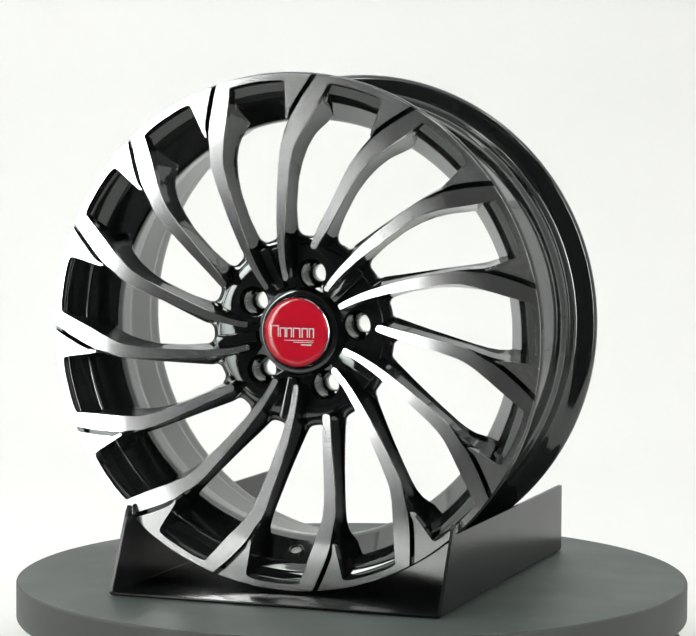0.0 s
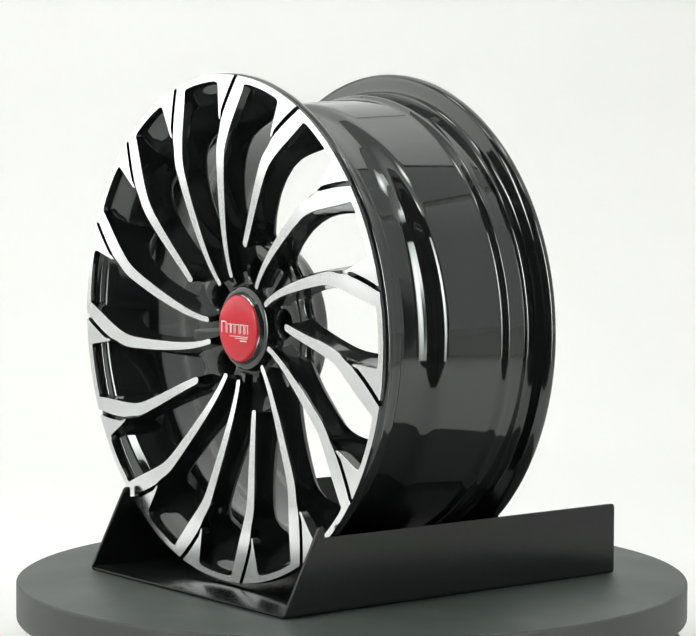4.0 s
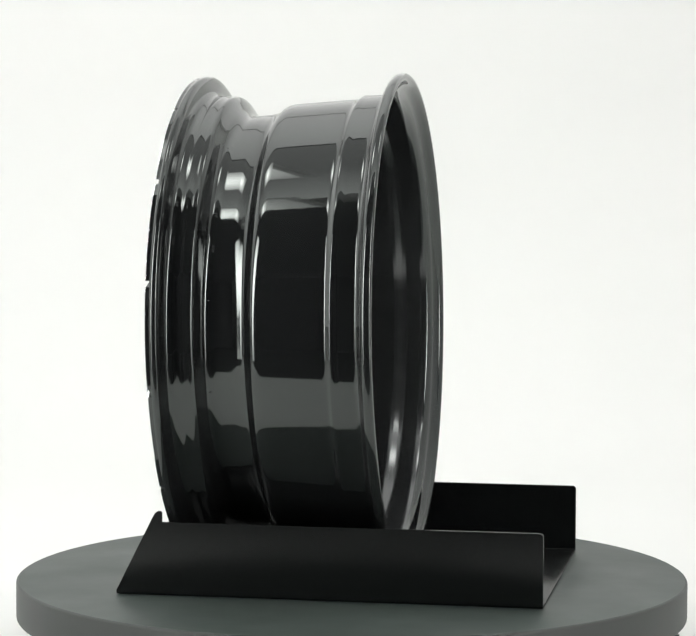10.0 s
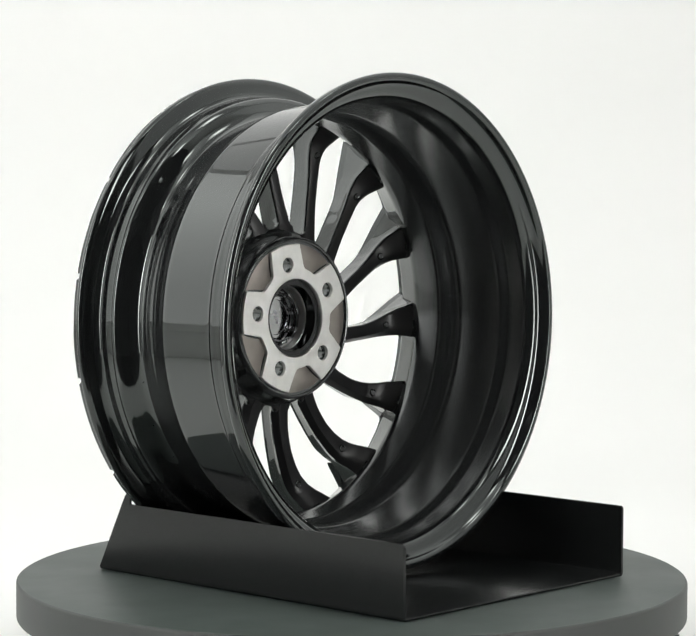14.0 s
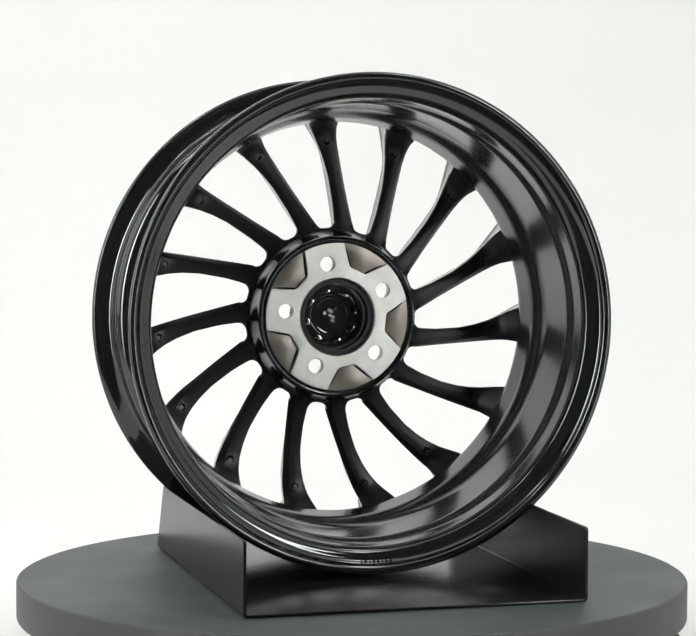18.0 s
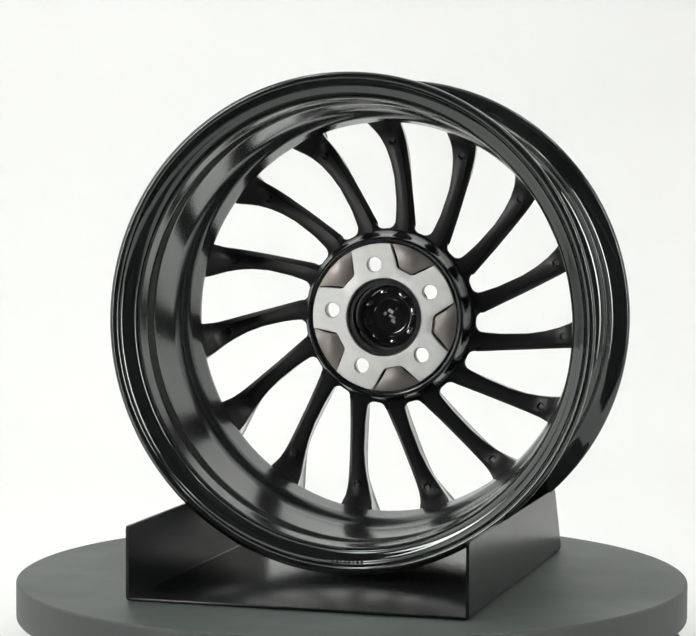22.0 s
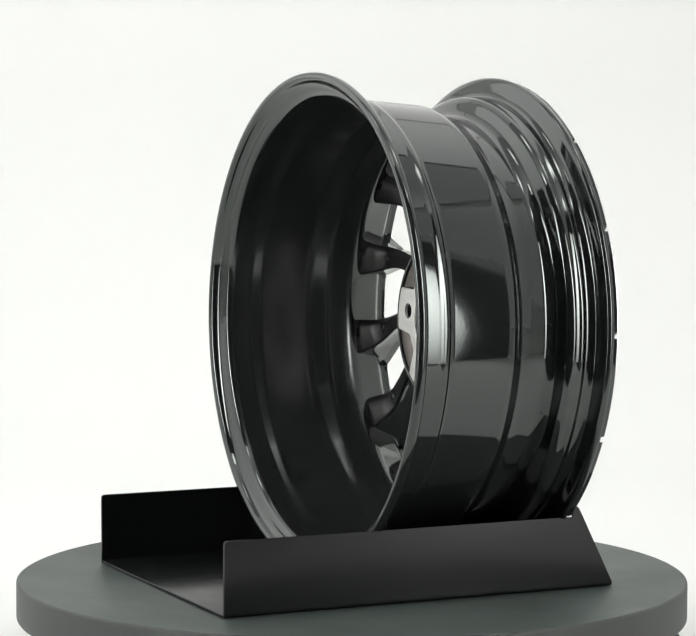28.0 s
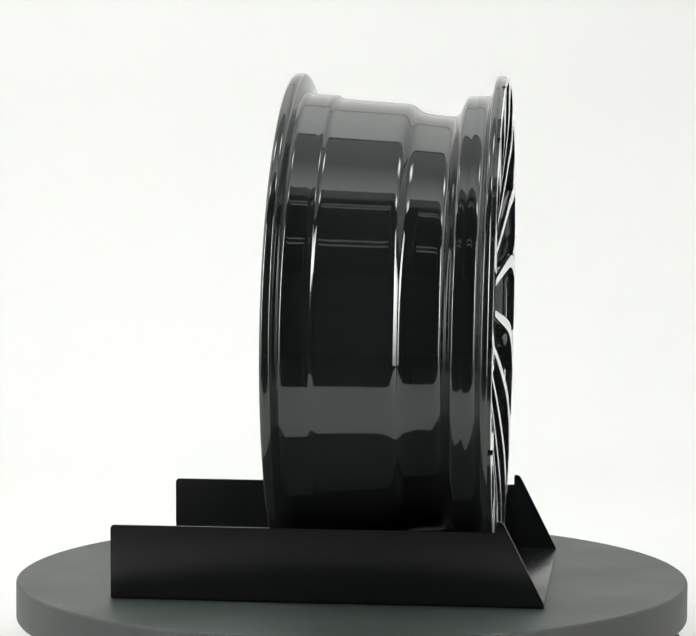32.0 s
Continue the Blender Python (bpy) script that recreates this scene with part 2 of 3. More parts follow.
def build_booth():
    build_sheet()
    for name, x0, x1 in (("wall_west", -1.49, -1.46), ("wall_east", 1.46, 1.49)):
        structure(name, box(bmesh.new(), x0, x1, -0.76, 1.78, 0.0, 2.05), white_sheet, "white side wall of the photo booth")
    structure("ceiling", box(bmesh.new(), -1.5, 1.5, -0.82, 1.8, 2.06, 2.10), grey_board, "grey ceiling board of the photo booth")
    # added glowing panel: plays the bright white sheet overhead, as the barrel reflects it
    lamp = tagged(new("ceiling_glow"), "large flat glowing panel standing in for the bright sheet overhead", "ceiling light", kind="thing")
    lamp.location = (0, 1.09, 2.0)
    part("housing", box(bmesh.new(), -1.19, 1.19, -0.65, 0.62, 0.0, 0.06), booth_frame, lamp)
    part("diffuser", box(bmesh.new(), -1.42, 1.42, -0.66, 0.63, -0.012, -0.002, 0.003), top_glow, lamp)
    # added glowing panel: its gradient gives the ceiling's brighter front edge in reflections
    lamp = tagged(new("ceiling_glow"), "flat glowing panel added under the ceiling at the open front", "ceiling light", kind="thing")
    lamp.location = (0, -0.11, 2.03)
    part("housing", box(bmesh.new(), -1.42, 1.42, -0.54, 0.52, 0.0, 0.03), booth_frame, lamp)
    part("diffuser", box(bmesh.new(), -1.42, 1.42, -0.54, 0.52, -0.012, -0.002, 0.003), fore_glow, lamp)
    # added out of view: makes the upper back wall glow for the barrel's top reflection
    lamp = tagged(new("back_wall_glow"), "flat glowing panel added high on the back, out of view", "panel light", kind="thing")
    lamp.location = (0, 1.745, 1.45)
    part("frame", box(bmesh.new(), -1.38, 1.38, -0.010, 0.002, -0.50, 0.50, 0.003), white_sheet, lamp)
    part("diffuser", box(bmesh.new(), -1.37, 1.37, -0.018, -0.010, -0.49, 0.49, 0.002), back_glow, lamp)
    for side in (-1, 1):
        box_lamp = tagged(new("softbox"), "tall rectangular studio softbox with a glowing white front", "softbox", "softboxes", "thing")
        box_lamp.matrix_world = pose(1.107 * side, -0.84, 0.0, 0, 0, 53 * side)
        side_glow = glow("side_diffuser", (0.994, 1.0, 0.976), 9.0, 54.0, 0.21, (-0.06 * side, 0.0, 0.80), "SPHERICAL", 4.0)
        part("diffuser", box(bmesh.new(), min(-0.15 * side, 0.085 * side), max(-0.15 * side, 0.085 * side), 0.0, 0.008, -0.02, 1.46, 0.004), side_glow, box_lamp)
        bm = bmesh.new()
        back = [bm.verts.new((x, -0.35, z)) for x, z in ((-0.12, 0.55), (0.12, 0.55), (0.12, 0.85), (-0.12, 0.85))]
        rim = [bm.verts.new((x, -0.004, z)) for x, z in ((-0.17 * side, -0.04), (0.105 * side, -0.04), (0.105 * side, 1.48), (-0.17 * side, 1.48))]
        bm.faces.new(back)
        for i in range(4):
            bm.faces.new((back[i], back[(i + 1) % 4], rim[(i + 1) % 4], rim[i]))
        part("hood", bm, booth_frame, box_lamp, "dark fabric hood")
        part("lamp_head", box(bmesh.new(), -0.08, 0.08, -0.60, -0.35, 0.60, 0.80, 0.01), booth_frame, box_lamp)
        part("stand_pole", box(bmesh.new(), -0.015, 0.015, -0.49, -0.46, -0.75, 0.60, 0.004), booth_frame, box_lamp)
        for reach, out, wide, deep in ((-0.06, 0.73, 0.20, 0.17), (-0.70, 0.94, 0.27, 0.10)):
            lamp = tagged(new("panel_lamp"), "small bright LED panel hung under the booth ceiling", "panel light", "panel lamps", "thing")
            lamp.location = (out * side, reach, 1.957)
            part("housing", box(bmesh.new(), -wide - 0.006, wide + 0.006, -deep - 0.006, deep + 0.006, 0.0, 0.06, 0.004), white_sheet, lamp)
            part("diffuser", box(bmesh.new(), -wide, wide, -deep, deep, -0.008, -0.001, 0.002), patch_glow, lamp)
        # added glowing panel: sets the side wall's brightness in reflections, weaker on the right
        panel = tagged(new("side_wall_glow"), "flat glowing panel added to brighten the booth's side wall", "panel light", "side lights", "thing")
        panel.location = (1.445 * side, 0.45, 1.10)
        part("frame", box(bmesh.new(), -0.012, 0.012, -1.16, 0.80, -0.86, 0.84, 0.003), white_sheet, panel)
        part("diffuser", box(bmesh.new(), -0.004 - 0.012 * side, 0.004 - 0.012 * side, -1.15, 0.78, -0.80, 0.82, 0.002), wall_glow if side < 0 else dim_glow, panel)
    for reach, heights in ((-0.87, (1.90, 1.80)), (-1.37, (1.58, 1.48))):
        rack = tagged(new("led_rack"), "slim black rack with two white LED tubes before the booth", "light rack", "led racks", "thing")
        rack.location = (0, reach, -0.75)
        for x in (-0.29, 0.29):
            part("post", box(bmesh.new(), x - 0.008, x + 0.008, -0.008, 0.008, 0.0, max(heights) + 0.78, 0.002), booth_frame, rack)
        for z in heights:
            part("tube", box(bmesh.new(), -0.265, 0.265, -0.007, 0.007, z + 0.743, z + 0.757, 0.003), led_glow, rack)
            for x in (-0.273, 0.273):
                part("end_cap", box(bmesh.new(), x - 0.010, x + 0.010, -0.011, 0.011, z + 0.739, z + 0.761, 0.002), booth_frame, rack)
    # the studio room
    structure("floor", box(bmesh.new(), -4, 4, -5, 3.4, -0.80, -0.75), room_dark, "dark studio floor")
    structure("table", box(bmesh.new(), -1.44, 1.44, -0.745, 1.70, -0.06, -0.006), white_sheet, "white table top under the paper sheet")
    for x in (-1.35, 1.35):
        for y in (-0.7, 1.6):
            structure("table_leg", box(bmesh.new(), x - 0.03, x + 0.03, y - 0.03, y + 0.03, -0.75, -0.06), booth_frame, "dark steel table leg")
    structure("wall_north", box(bmesh.new(), -4, 4, 3.4, 3.5, -0.75, 2.9), room_dark, "dark studio wall")
    structure("wall_south", box(bmesh.new(), -4, 4, -5.1, -5, -0.75, 2.9), room_dark, "dark studio wall")
    structure("wall_1", box(bmesh.new(), -4.1, -4, -5, 3.4, -0.75, 2.9), room_dark, "dark studio wall")
    structure("wall_2", box(bmesh.new(), 4, 4.1, -5, 3.4, -0.75, 2.9), room_dark, "dark studio wall")
    structure("studio_ceiling", box(bmesh.new(), -4, 4, -5, 3.4, 2.9, 3.0), room_dark, "dark studio ceiling")


# ---- the turntable ----
def build_turntable():
    thing = tagged(new("turntable"), "round grey motorised display turntable on a white sheet", "turntable", kind="thing")
    base = [(0.0, 0.0), (0.0, 0.318), (0.002, 0.322), (0.024, 0.322), (0.026, 0.318), (0.026, 0.0)]
    part("base", lathe(base, 160, False, "z"), rim_grey, thing, "grey drum base")
    bolt = mesh_of("foot", lathe([(0.0, 0.0), (0.0, 0.004), (0.006, 0.004), (0.006, 0.0)], 16, False, "z"))
    for i in range(6):
        foot = part("foot", bolt, booth_frame, thing, "small black rubber foot")
        a = math.pi / 3 * i - 0.21
        foot.location = (0.3275 * math.cos(a), 0.3275 * math.sin(a), 0.018)
    R, top, low = 0.338, 0.0, -0.0385
    edge = [(low, 0.0), (low, R - 0.0035)]
    edge += [(low + 0.0035 - 0.0035 * math.cos(a), R - 0.0035 + 0.0035 * math.sin(a)) for a in (0.4, 0.8, 1.2, 1.57)]
    edge += [(top - 0.0022 + 0.0022 * math.sin(a), R - 0.0022 + 0.0022 * math.cos(a)) for a in (0.0, 0.4, 0.8, 1.2, 1.57)]
    disc = part("disc", lathe(edge, 240, False, "z"), rim_grey, thing, "matt dark grey revolving disc")
    disc.location = (0, 0, Z0)
    cover = part("top_sheet", lathe([(0.0004, 0.0), (0.0004, R - 0.0024), (0.0, R - 0.0022)], 240, False, "z"), table_grey, disc, "smooth grey top of the disc")
    return thing, disc


# ---- the wheel stand: one bent sheet of black steel ----
SX0, SX1, SY0, SY1, SH, STK = -0.1745, 0.1615, -0.2015, 0.2115, 0.0722, 0.003


TAB = SH + 0.0104               # top of the tabs at the front ends of the walls


def lean(z):
    """The front edge of the side walls, which leans back as it rises."""
    return SY0 + 0.530 * max(0.0, z - 0.008)


def build_stand():
    thing = tagged(new("wheel_stand"), "black powder-coated bent steel wheel stand on the turntable", "wheel stand", kind="thing")
    r = 0.004
    part("base_plate", box(bmesh.new(), SX0 + r, SX1 - r, SY0, SY1, 0.0008, STK + 0.0008, 0.0008), powder_black, thing)
    for side, x in ((-1, SX0), (1, SX1)):
        bm = bmesh.new()
        # bend and wall in section, from the plate's edge up
        arc = [(math.sin(a), 1 - math.cos(a)) for a in [math.pi / 2 * i / 6 for i in range(7)]]
        outer = [(x - side * r + side * r * s, 0.0008 + r * c) for s, c in arc] + [(x, SH)]
        inner = [(x - side * r + side * (r - STK) * s, 0.0008 + STK + (r - STK) * c) for s, c in arc] + [(x - side * STK, SH)]
        loop = outer + inner[::-1]
        front, back = [], []
        for px, pz in loop:
            front.append(bm.verts.new((px, lean(pz), pz)))
            back.append(bm.verts.new((px, SY1, pz)))
        n = len(loop)
        for i in range(n):
            bm.faces.new((front[i], front[(i + 1) % n], back[(i + 1) % n], back[i]))
        m = len(outer)
        for line in (front, back):
            for i in range(m - 1):
                bm.faces.new((line[i], line[i + 1], line[n - 2 - i], line[n - 1 - i]))
        # rounded top corners
        corner = [e for e in bm.edges if abs(e.verts[0].co.z - SH) < 1e-5 and abs(e.verts[1].co.z - SH) < 1e-5
                  and min(e.verts[0].co.y, e.verts[1].co.y) > 0 and abs(e.verts[0].co.y - e.verts[1].co.y) < 1e-5]
        bmesh.ops.bevel(bm, geom=corner, offset=0.0035, segments=4, affect="EDGES", profile=0.5)
        # the tab at the front end that keeps the wheel from rolling out
        outline = [(lean(SH), SH), (lean(SH) + 0.0112, SH), (lean(SH) + 0.0112, TAB - 0.0015), (lean(SH) + 0.0098, TAB)]
        outline += [(lean(TAB) + 0.0020, TAB), (lean(TAB) + 0.0007, TAB - 0.0006), (lean(TAB - 0.0020), TAB - 0.0020)]
        ends = [[bm.verts.new((px, u, v)) for u, v in outline] for px in (x, x - side * STK)]
        for i in range(len(outline)):
            j = (i + 1) % len(outline)
            if i:
                bm.faces.new((ends[0][i], ends[0][j], ends[1][j], ends[1][i]))
        for face in ends:
            bm.faces.new(face)
        part("side_wall", bm, powder_black, thing)
    return thing


# ---- the wheel ----
WX, WZ, YAW, LEAN = -0.009, 0.256, 0.6, 0.8       # the axle's place in the turntable's space, and how the wheel sits askew in the stand
SPOKES, STEP, PHASE = 15, 24.0, 6.1


def face_y(r):
    """Front surface of the wheel: flat near the rim, dished towards the hub."""
    return -0.1535 + 0.0185 * (max(0.0, 0.205 - r) / 0.155) ** 1.4


def at(r, degrees):
    return (r * math.sin(radians(degrees)), r * math.cos(radians(degrees)))


def groove_angle(r):
    """The slanting slot beside each spoke, as degrees at a radius."""
    return -6.6 + 6.6 * (r - 0.2040) / 0.0432


def spoke_edges(short):
    """Left and right edge of a spoke's cut face, from its hub end out to the rim."""
    left = [at(0.2472, 0.76)] + [at(r, groove_angle(r) + 0.82) for r in (0.2400, 0.2300, 0.2200, 0.2100, 0.2030)]
    left += [(-0.0226, 0.1925), (-0.0262, 0.1830), (-0.0280, 0.1745), (-0.0284, 0.1650), (-0.0286, 0.1450)]
    right = [at(0.2472, 3.6), (0.0148, 0.2400), (0.0138, 0.2375), (0.0027, 0.2145), (-0.0048, 0.2000), (-0.0108, 0.1870), (-0.0150, 0.1765), (-0.0170, 0.1640), (-0.0182, 0.1450)]
    if short:
        left += [(-0.0282, 0.1240), (-0.0276, 0.1000), (-0.0276, 0.0830)]
        right += [(-0.0189, 0.1240), (-0.0195, 0.1000), (-0.0208, 0.0830)]
    else:
        left += [(-0.0284, 0.1240), (-0.0270, 0.0970), (-0.0246, 0.0760), (-0.0214, 0.0600), (-0.0186, 0.0500)]
        right += [(-0.0187, 0.1240), (-0.0191, 0.0970), (-0.0181, 0.0760), (-0.0159, 0.0600), (-0.0133, 0.0510)]
    n = 34
    return curve_between(softened(left[::-1], 1), n), curve_between(softened(right[::-1], 1), n)


def face_mesh(short):
    """The diamond-cut face of one of the fifteen sectors: spoke, rim arc and the wedge beyond the next slot."""
    bm = bmesh.new()
    y = lambda u, v: face_y(math.hypot(u, v))

    def strip(a, b):
        va = [bm.verts.new((p[0], y(*p), p[1])) for p in a]
        vb = [bm.verts.new((p[0], y(*p), p[1])) for p in b]
        for i in range(len(a) - 1):
            bm.faces.new((va[i], va[i + 1], vb[i + 1], vb[i]))

    left, right = spoke_edges(short)
    # rounded hub end
    mid, half = (left[0] + right[0]) / 2, (right[0] - left[0]).length / 2
    down = Vector((0.1 * half, -half))
    cap_l = [mid + (left[0] - mid) * math.cos(a) + down * math.sin(a) for a in (1.35, 1.0, 0.6, 0.25)]
    cap_r = [mid + (right[0] - mid) * math.cos(a) + down * math.sin(a) for a in (1.35, 1.0, 0.6, 0.25)]
    strip([tuple(p) for p in cap_l + left], [tuple(p) for p in cap_r + right])
    angles, inner = [], []
    for a, r in ((3.55, 0.2395), (3.85, 0.2405), (4.5, 0.2411), (6.0, 0.2413), (8.0, 0.2413), (10.0, 0.2413), (12.0, 0.2413), (14.0, 0.2413),
                 (15.6, 0.2411), (16.4, 0.2405), (16.9, 0.2392), (17.05, 0.2360), (17.10, 0.2250), (17.15, 0.2120), (17.25, 0.2062), (17.5, 0.2044), (17.8, 0.2050)):
        angles.append(a), inner.append(r)
    for i in range(1, 15):
        a = 17.8 + (23.38 - 17.8) * i / 14
        angles.append(a), inner.append(min(0.2468, 0.2040 + 0.0432 * (a + 0.62 - 24 + 6.6) / 6.6))
    strip([at(0.2472, a) for a in angles], [at(r, a) for a, r in zip(angles, inner)])
    bmesh.ops.remove_doubles(bm, verts=bm.verts, dist=0.0002)
    for f in bm.faces:
        f.material_index = 0
    rim = [e for e in bm.edges if e.is_boundary]
    grown = bmesh.ops.extrude_edge_only(bm, edges=rim)
    # a fine lighter lip, then the painted flank
    verts = [g for g in grown["geom"] if isinstance(g, bmesh.types.BMVert)]
    for v in verts:
        v.co.y += 0.0006
    rim2 = [g for g in grown["geom"] if isinstance(g, bmesh.types.BMEdge)]
    before = set(bm.faces)
    grown = bmesh.ops.extrude_edge_only(bm, edges=rim2)
    for v in [g for g in grown["geom"] if isinstance(g, bmesh.types.BMVert)]:
        r = math.hypot(v.co.x, v.co.z)
        v.co.y += 0.0034 + 0.0066 * min(1.0, max(0.0, (r - 0.190) / 0.012)) * min(1.0, max(0.0, (0.2412 - r) / 0.004))
    for f in set(bm.faces) - before:
        f.material_index = 1
    me = mesh_of("spoke_face", bm, 30)
    me.materials.append(machined)
    me.materials.append(gloss_black)
    return me


def back_y(r):
    """Back surface of the spokes: it falls away from the raised boss, and sweeps up again into the barrel."""
    rows = ((0.080, -0.1050), (0.090, -0.1098), (0.100, -0.1132), (0.112, -0.1162), (0.125, -0.1192), (0.140, -0.1216), (0.160, -0.1234), (0.178, -0.1236), (0.188, -0.1214), (0.196, -0.1160), (0.202, -0.1085), (0.208, -0.1020), (0.216, -0.0980))
    for (p, u), (q, v) in zip(rows, rows[1:]):
        if r <= q:
            return u + (v - u) * max(0.0, (r - p) / (q - p))
    return rows[-1][1]


def spoke_mesh(short):
    """The black body of a spoke: a loft whose back lies clockwise of its face."""
    rows = [  # front left, front right, back left, back right
        ((-0.0188, 0.0495), (-0.0130, 0.0500), (-0.0230, 0.0600), (-0.0120, 0.0600)),
        ((-0.0246, 0.0760), (-0.0176, 0.0760), (-0.0310, 0.0780), (-0.0130, 0.0780)),
        ((-0.0268, 0.0950), (-0.0190, 0.0950), (-0.0356, 0.0930), (-0.0140, 0.0950)),
        ((-0.0272, 0.1020), (-0.0190, 0.1020), (-0.0352, 0.1010), (-0.0152, 0.1020)),
        ((-0.0281, 0.1180), (-0.0188, 0.1180), (-0.0343, 0.1180), (-0.0164, 0.1180)),
        ((-0.0286, 0.1450), (-0.0182, 0.1450), (-0.0330, 0.1450), (-0.0158, 0.1450)),
        ((-0.0284, 0.1640), (-0.0170, 0.1640), (-0.0319, 0.1640), (-0.0130, 0.1630)),
        ((-0.0280, 0.1760), (-0.0148, 0.1760), (-0.0311, 0.1770), (-0.0092, 0.1770)),
        ((-0.0266, 0.1880), (-0.0104, 0.1880), (-0.0304, 0.1880), (-0.0045, 0.1890)),
        ((-0.0248, 0.2000), (-0.0048, 0.2000), (-0.0300, 0.1970), (0.0004, 0.1980)),
        ((-0.0254, 0.2140), (0.0025, 0.2140), (-0.0312, 0.2050), (0.0048, 0.2060)),
        ((-0.0272, 0.2290), (0.0097, 0.2290), (-0.0338, 0.2120), (0.0088, 0.2130)),
        ((-0.0284, 0.2400), (0.0148, 0.2400), (-0.0362, 0.2160), (0.0118, 0.2170)),
    ]
    if short:
        rows = [((-0.0274, 0.0835), (-0.0206, 0.0835), (-0.0320, 0.0820), (-0.0156, 0.0830))] + rows[2:]
    fine = [[Vector(p) for p in rows[0]]]
    for a, b in zip(rows, rows[1:]):
        for f in (1 / 3, 2 / 3, 1.0):
            fine.append([Vector(p).lerp(Vector(q), f) for p, q in zip(a, b)])
    bm = bmesh.new()
    rings = []
    for fl, fr, bl, br in fine:
        mid = fl.lerp(fr, 0.5).length
        yf = face_y(mid) + 0.0032 + 0.0060 * min(1.0, max(0.0, (mid - 0.190) / 0.012))     # deeper under the slots
        yb = back_y(bl.lerp(br, 0.5).length)
        depth = yb - yf
        section = [(fl, yf), (fr, yf), (fr.lerp(br, 0.3), yf + 0.33 * depth), (fr.lerp(br, 0.65), yf + 0.66 * depth), (br, yb - 0.0026),
                   (br.lerp(bl, 0.03), yb - 0.0008), (br.lerp(bl, 0.09), yb), (br.lerp(bl, 0.5), yb + 0.0002), (br.lerp(bl, 0.74), yb), (br.lerp(bl, 0.88), yb - 0.0030),
                   (bl, yb - 0.0070), (fl.lerp(bl, 0.5), yf + 0.5 * depth)]
        ring, even = [], []
        for k, ((p, yy), (q, zz)) in enumerate(zip(section, section[1:] + section[:1])):
            steps = {1: 6, 2: 3, 3: 3, 10: 3, 11: 6}.get(k, 1)       # enough points to follow the barrel's wall
            even += [(p.lerp(q, i / steps), yy + (zz - yy) * i / steps) for i in range(steps)]
        for p, yy in even:
            k = min(1.0, wall_limit(yy) / p.length)
            ring.append(bm.verts.new((p.x * k, yy, p.y * k)))
        rings.append(ring)
    n = len(rings[0])
    for a, b in zip(rings, rings[1:]):
        for i in range(n):
            bm.faces.new((a[i], a[(i + 1) % n], b[(i + 1) % n], b[i]))
    bm.faces.new(rings[0])
    bm.faces.new(rings[-1][::-1])
    me = mesh_of("spoke", bm, 40)
    me.materials.append(gloss_black)
    me.materials.append(spoke_back_black)
    for f in me.polygons:
        f.material_index = 1 if f.normal.y > 0.45 else 0
    return me


BARREL = [  # along the axle (front is minus), radius; outside first
    (-0.1500, 0.2412), (-0.1500, 0.2468), (-0.1488, 0.2478), (-0.1465, 0.2486), (-0.1440, 0.2484), (-0.1425, 0.2466), (-0.1412, 0.2420), (-0.1398, 0.2350),
    (-0.1378, 0.2302), (-0.1350, 0.2285), (-0.1290, 0.2280), (-0.1270, 0.2287), (-0.1250, 0.2281), (-0.1190, 0.2276), (-0.1168, 0.2280), (-0.1145, 0.2268), (-0.1115, 0.2218), (-0.1085, 0.2150), (-0.1055, 0.2105),
    (-0.1020, 0.2082), (-0.0980, 0.2077), (-0.0800, 0.2092), (-0.0765, 0.2098), (-0.0690, 0.2116), (-0.0650, 0.2140), (-0.0615, 0.2172), (-0.0575, 0.2190), (-0.0520, 0.2197),
    (0.0100, 0.2236), (0.0130, 0.2246), (0.0150, 0.2266), (0.0172, 0.2275), (0.0205, 0.2270), (0.0250, 0.2274), (0.0400, 0.2281), (0.0432, 0.2300), (0.0452, 0.2350), (0.0466, 0.2420),
    (0.0482, 0.2464), (0.0502, 0.2482), (0.0530, 0.2488), (0.0560, 0.2486), (0.0578, 0.2472), (0.0584, 0.2446), (0.0578, 0.2420),
    (0.0545, 0.2396), (0.0500, 0.2376), (0.0480, 0.2320), (0.0455, 0.2265), (0.0415, 0.2238), (0.0360, 0.2232), (0.0200, 0.2224), (0.0160, 0.2214), (0.0120, 0.2194), (0.0080, 0.2184), (-0.0420, 0.2156), (-0.0490, 0.2146), (-0.0550, 0.2116),
    (-0.0610, 0.2082), (-0.0660, 0.2064), (-0.0880, 0.2034), (-0.0915, 0.2031), (-0.0948, 0.2035), (-0.0975, 0.2044), (-0.1005, 0.2058),
    (-0.1318, 0.2228), (-0.1332, 0.2239), (-0.1342, 0.2250), (-0.1400, 0.2318), (-0.1420, 0.2360), (-0.1430, 0.2388), (-0.1450, 0.2402), (-0.1478, 0.2409),
]


def tightened(profile, near=0.0024):
    """Adds a ring close to both ends of each long run, so that flats stay flat and the ridges between them stay narrow."""
    out, long_runs = [], []
    for k, (a, b) in enumerate(zip(profile, profile[1:] + profile[:1])):
        d = math.hypot(b[0] - a[0], b[1] - a[1])
        out.append(a)
        long_runs.append(k)
        if d > 0.0075:
            for f in (near / d, 1 - near / d):
                out.append((a[0] + (b[0] - a[0]) * f, a[1] + (b[1] - a[1]) * f))
                long_runs.append(k)
    return out, long_runs


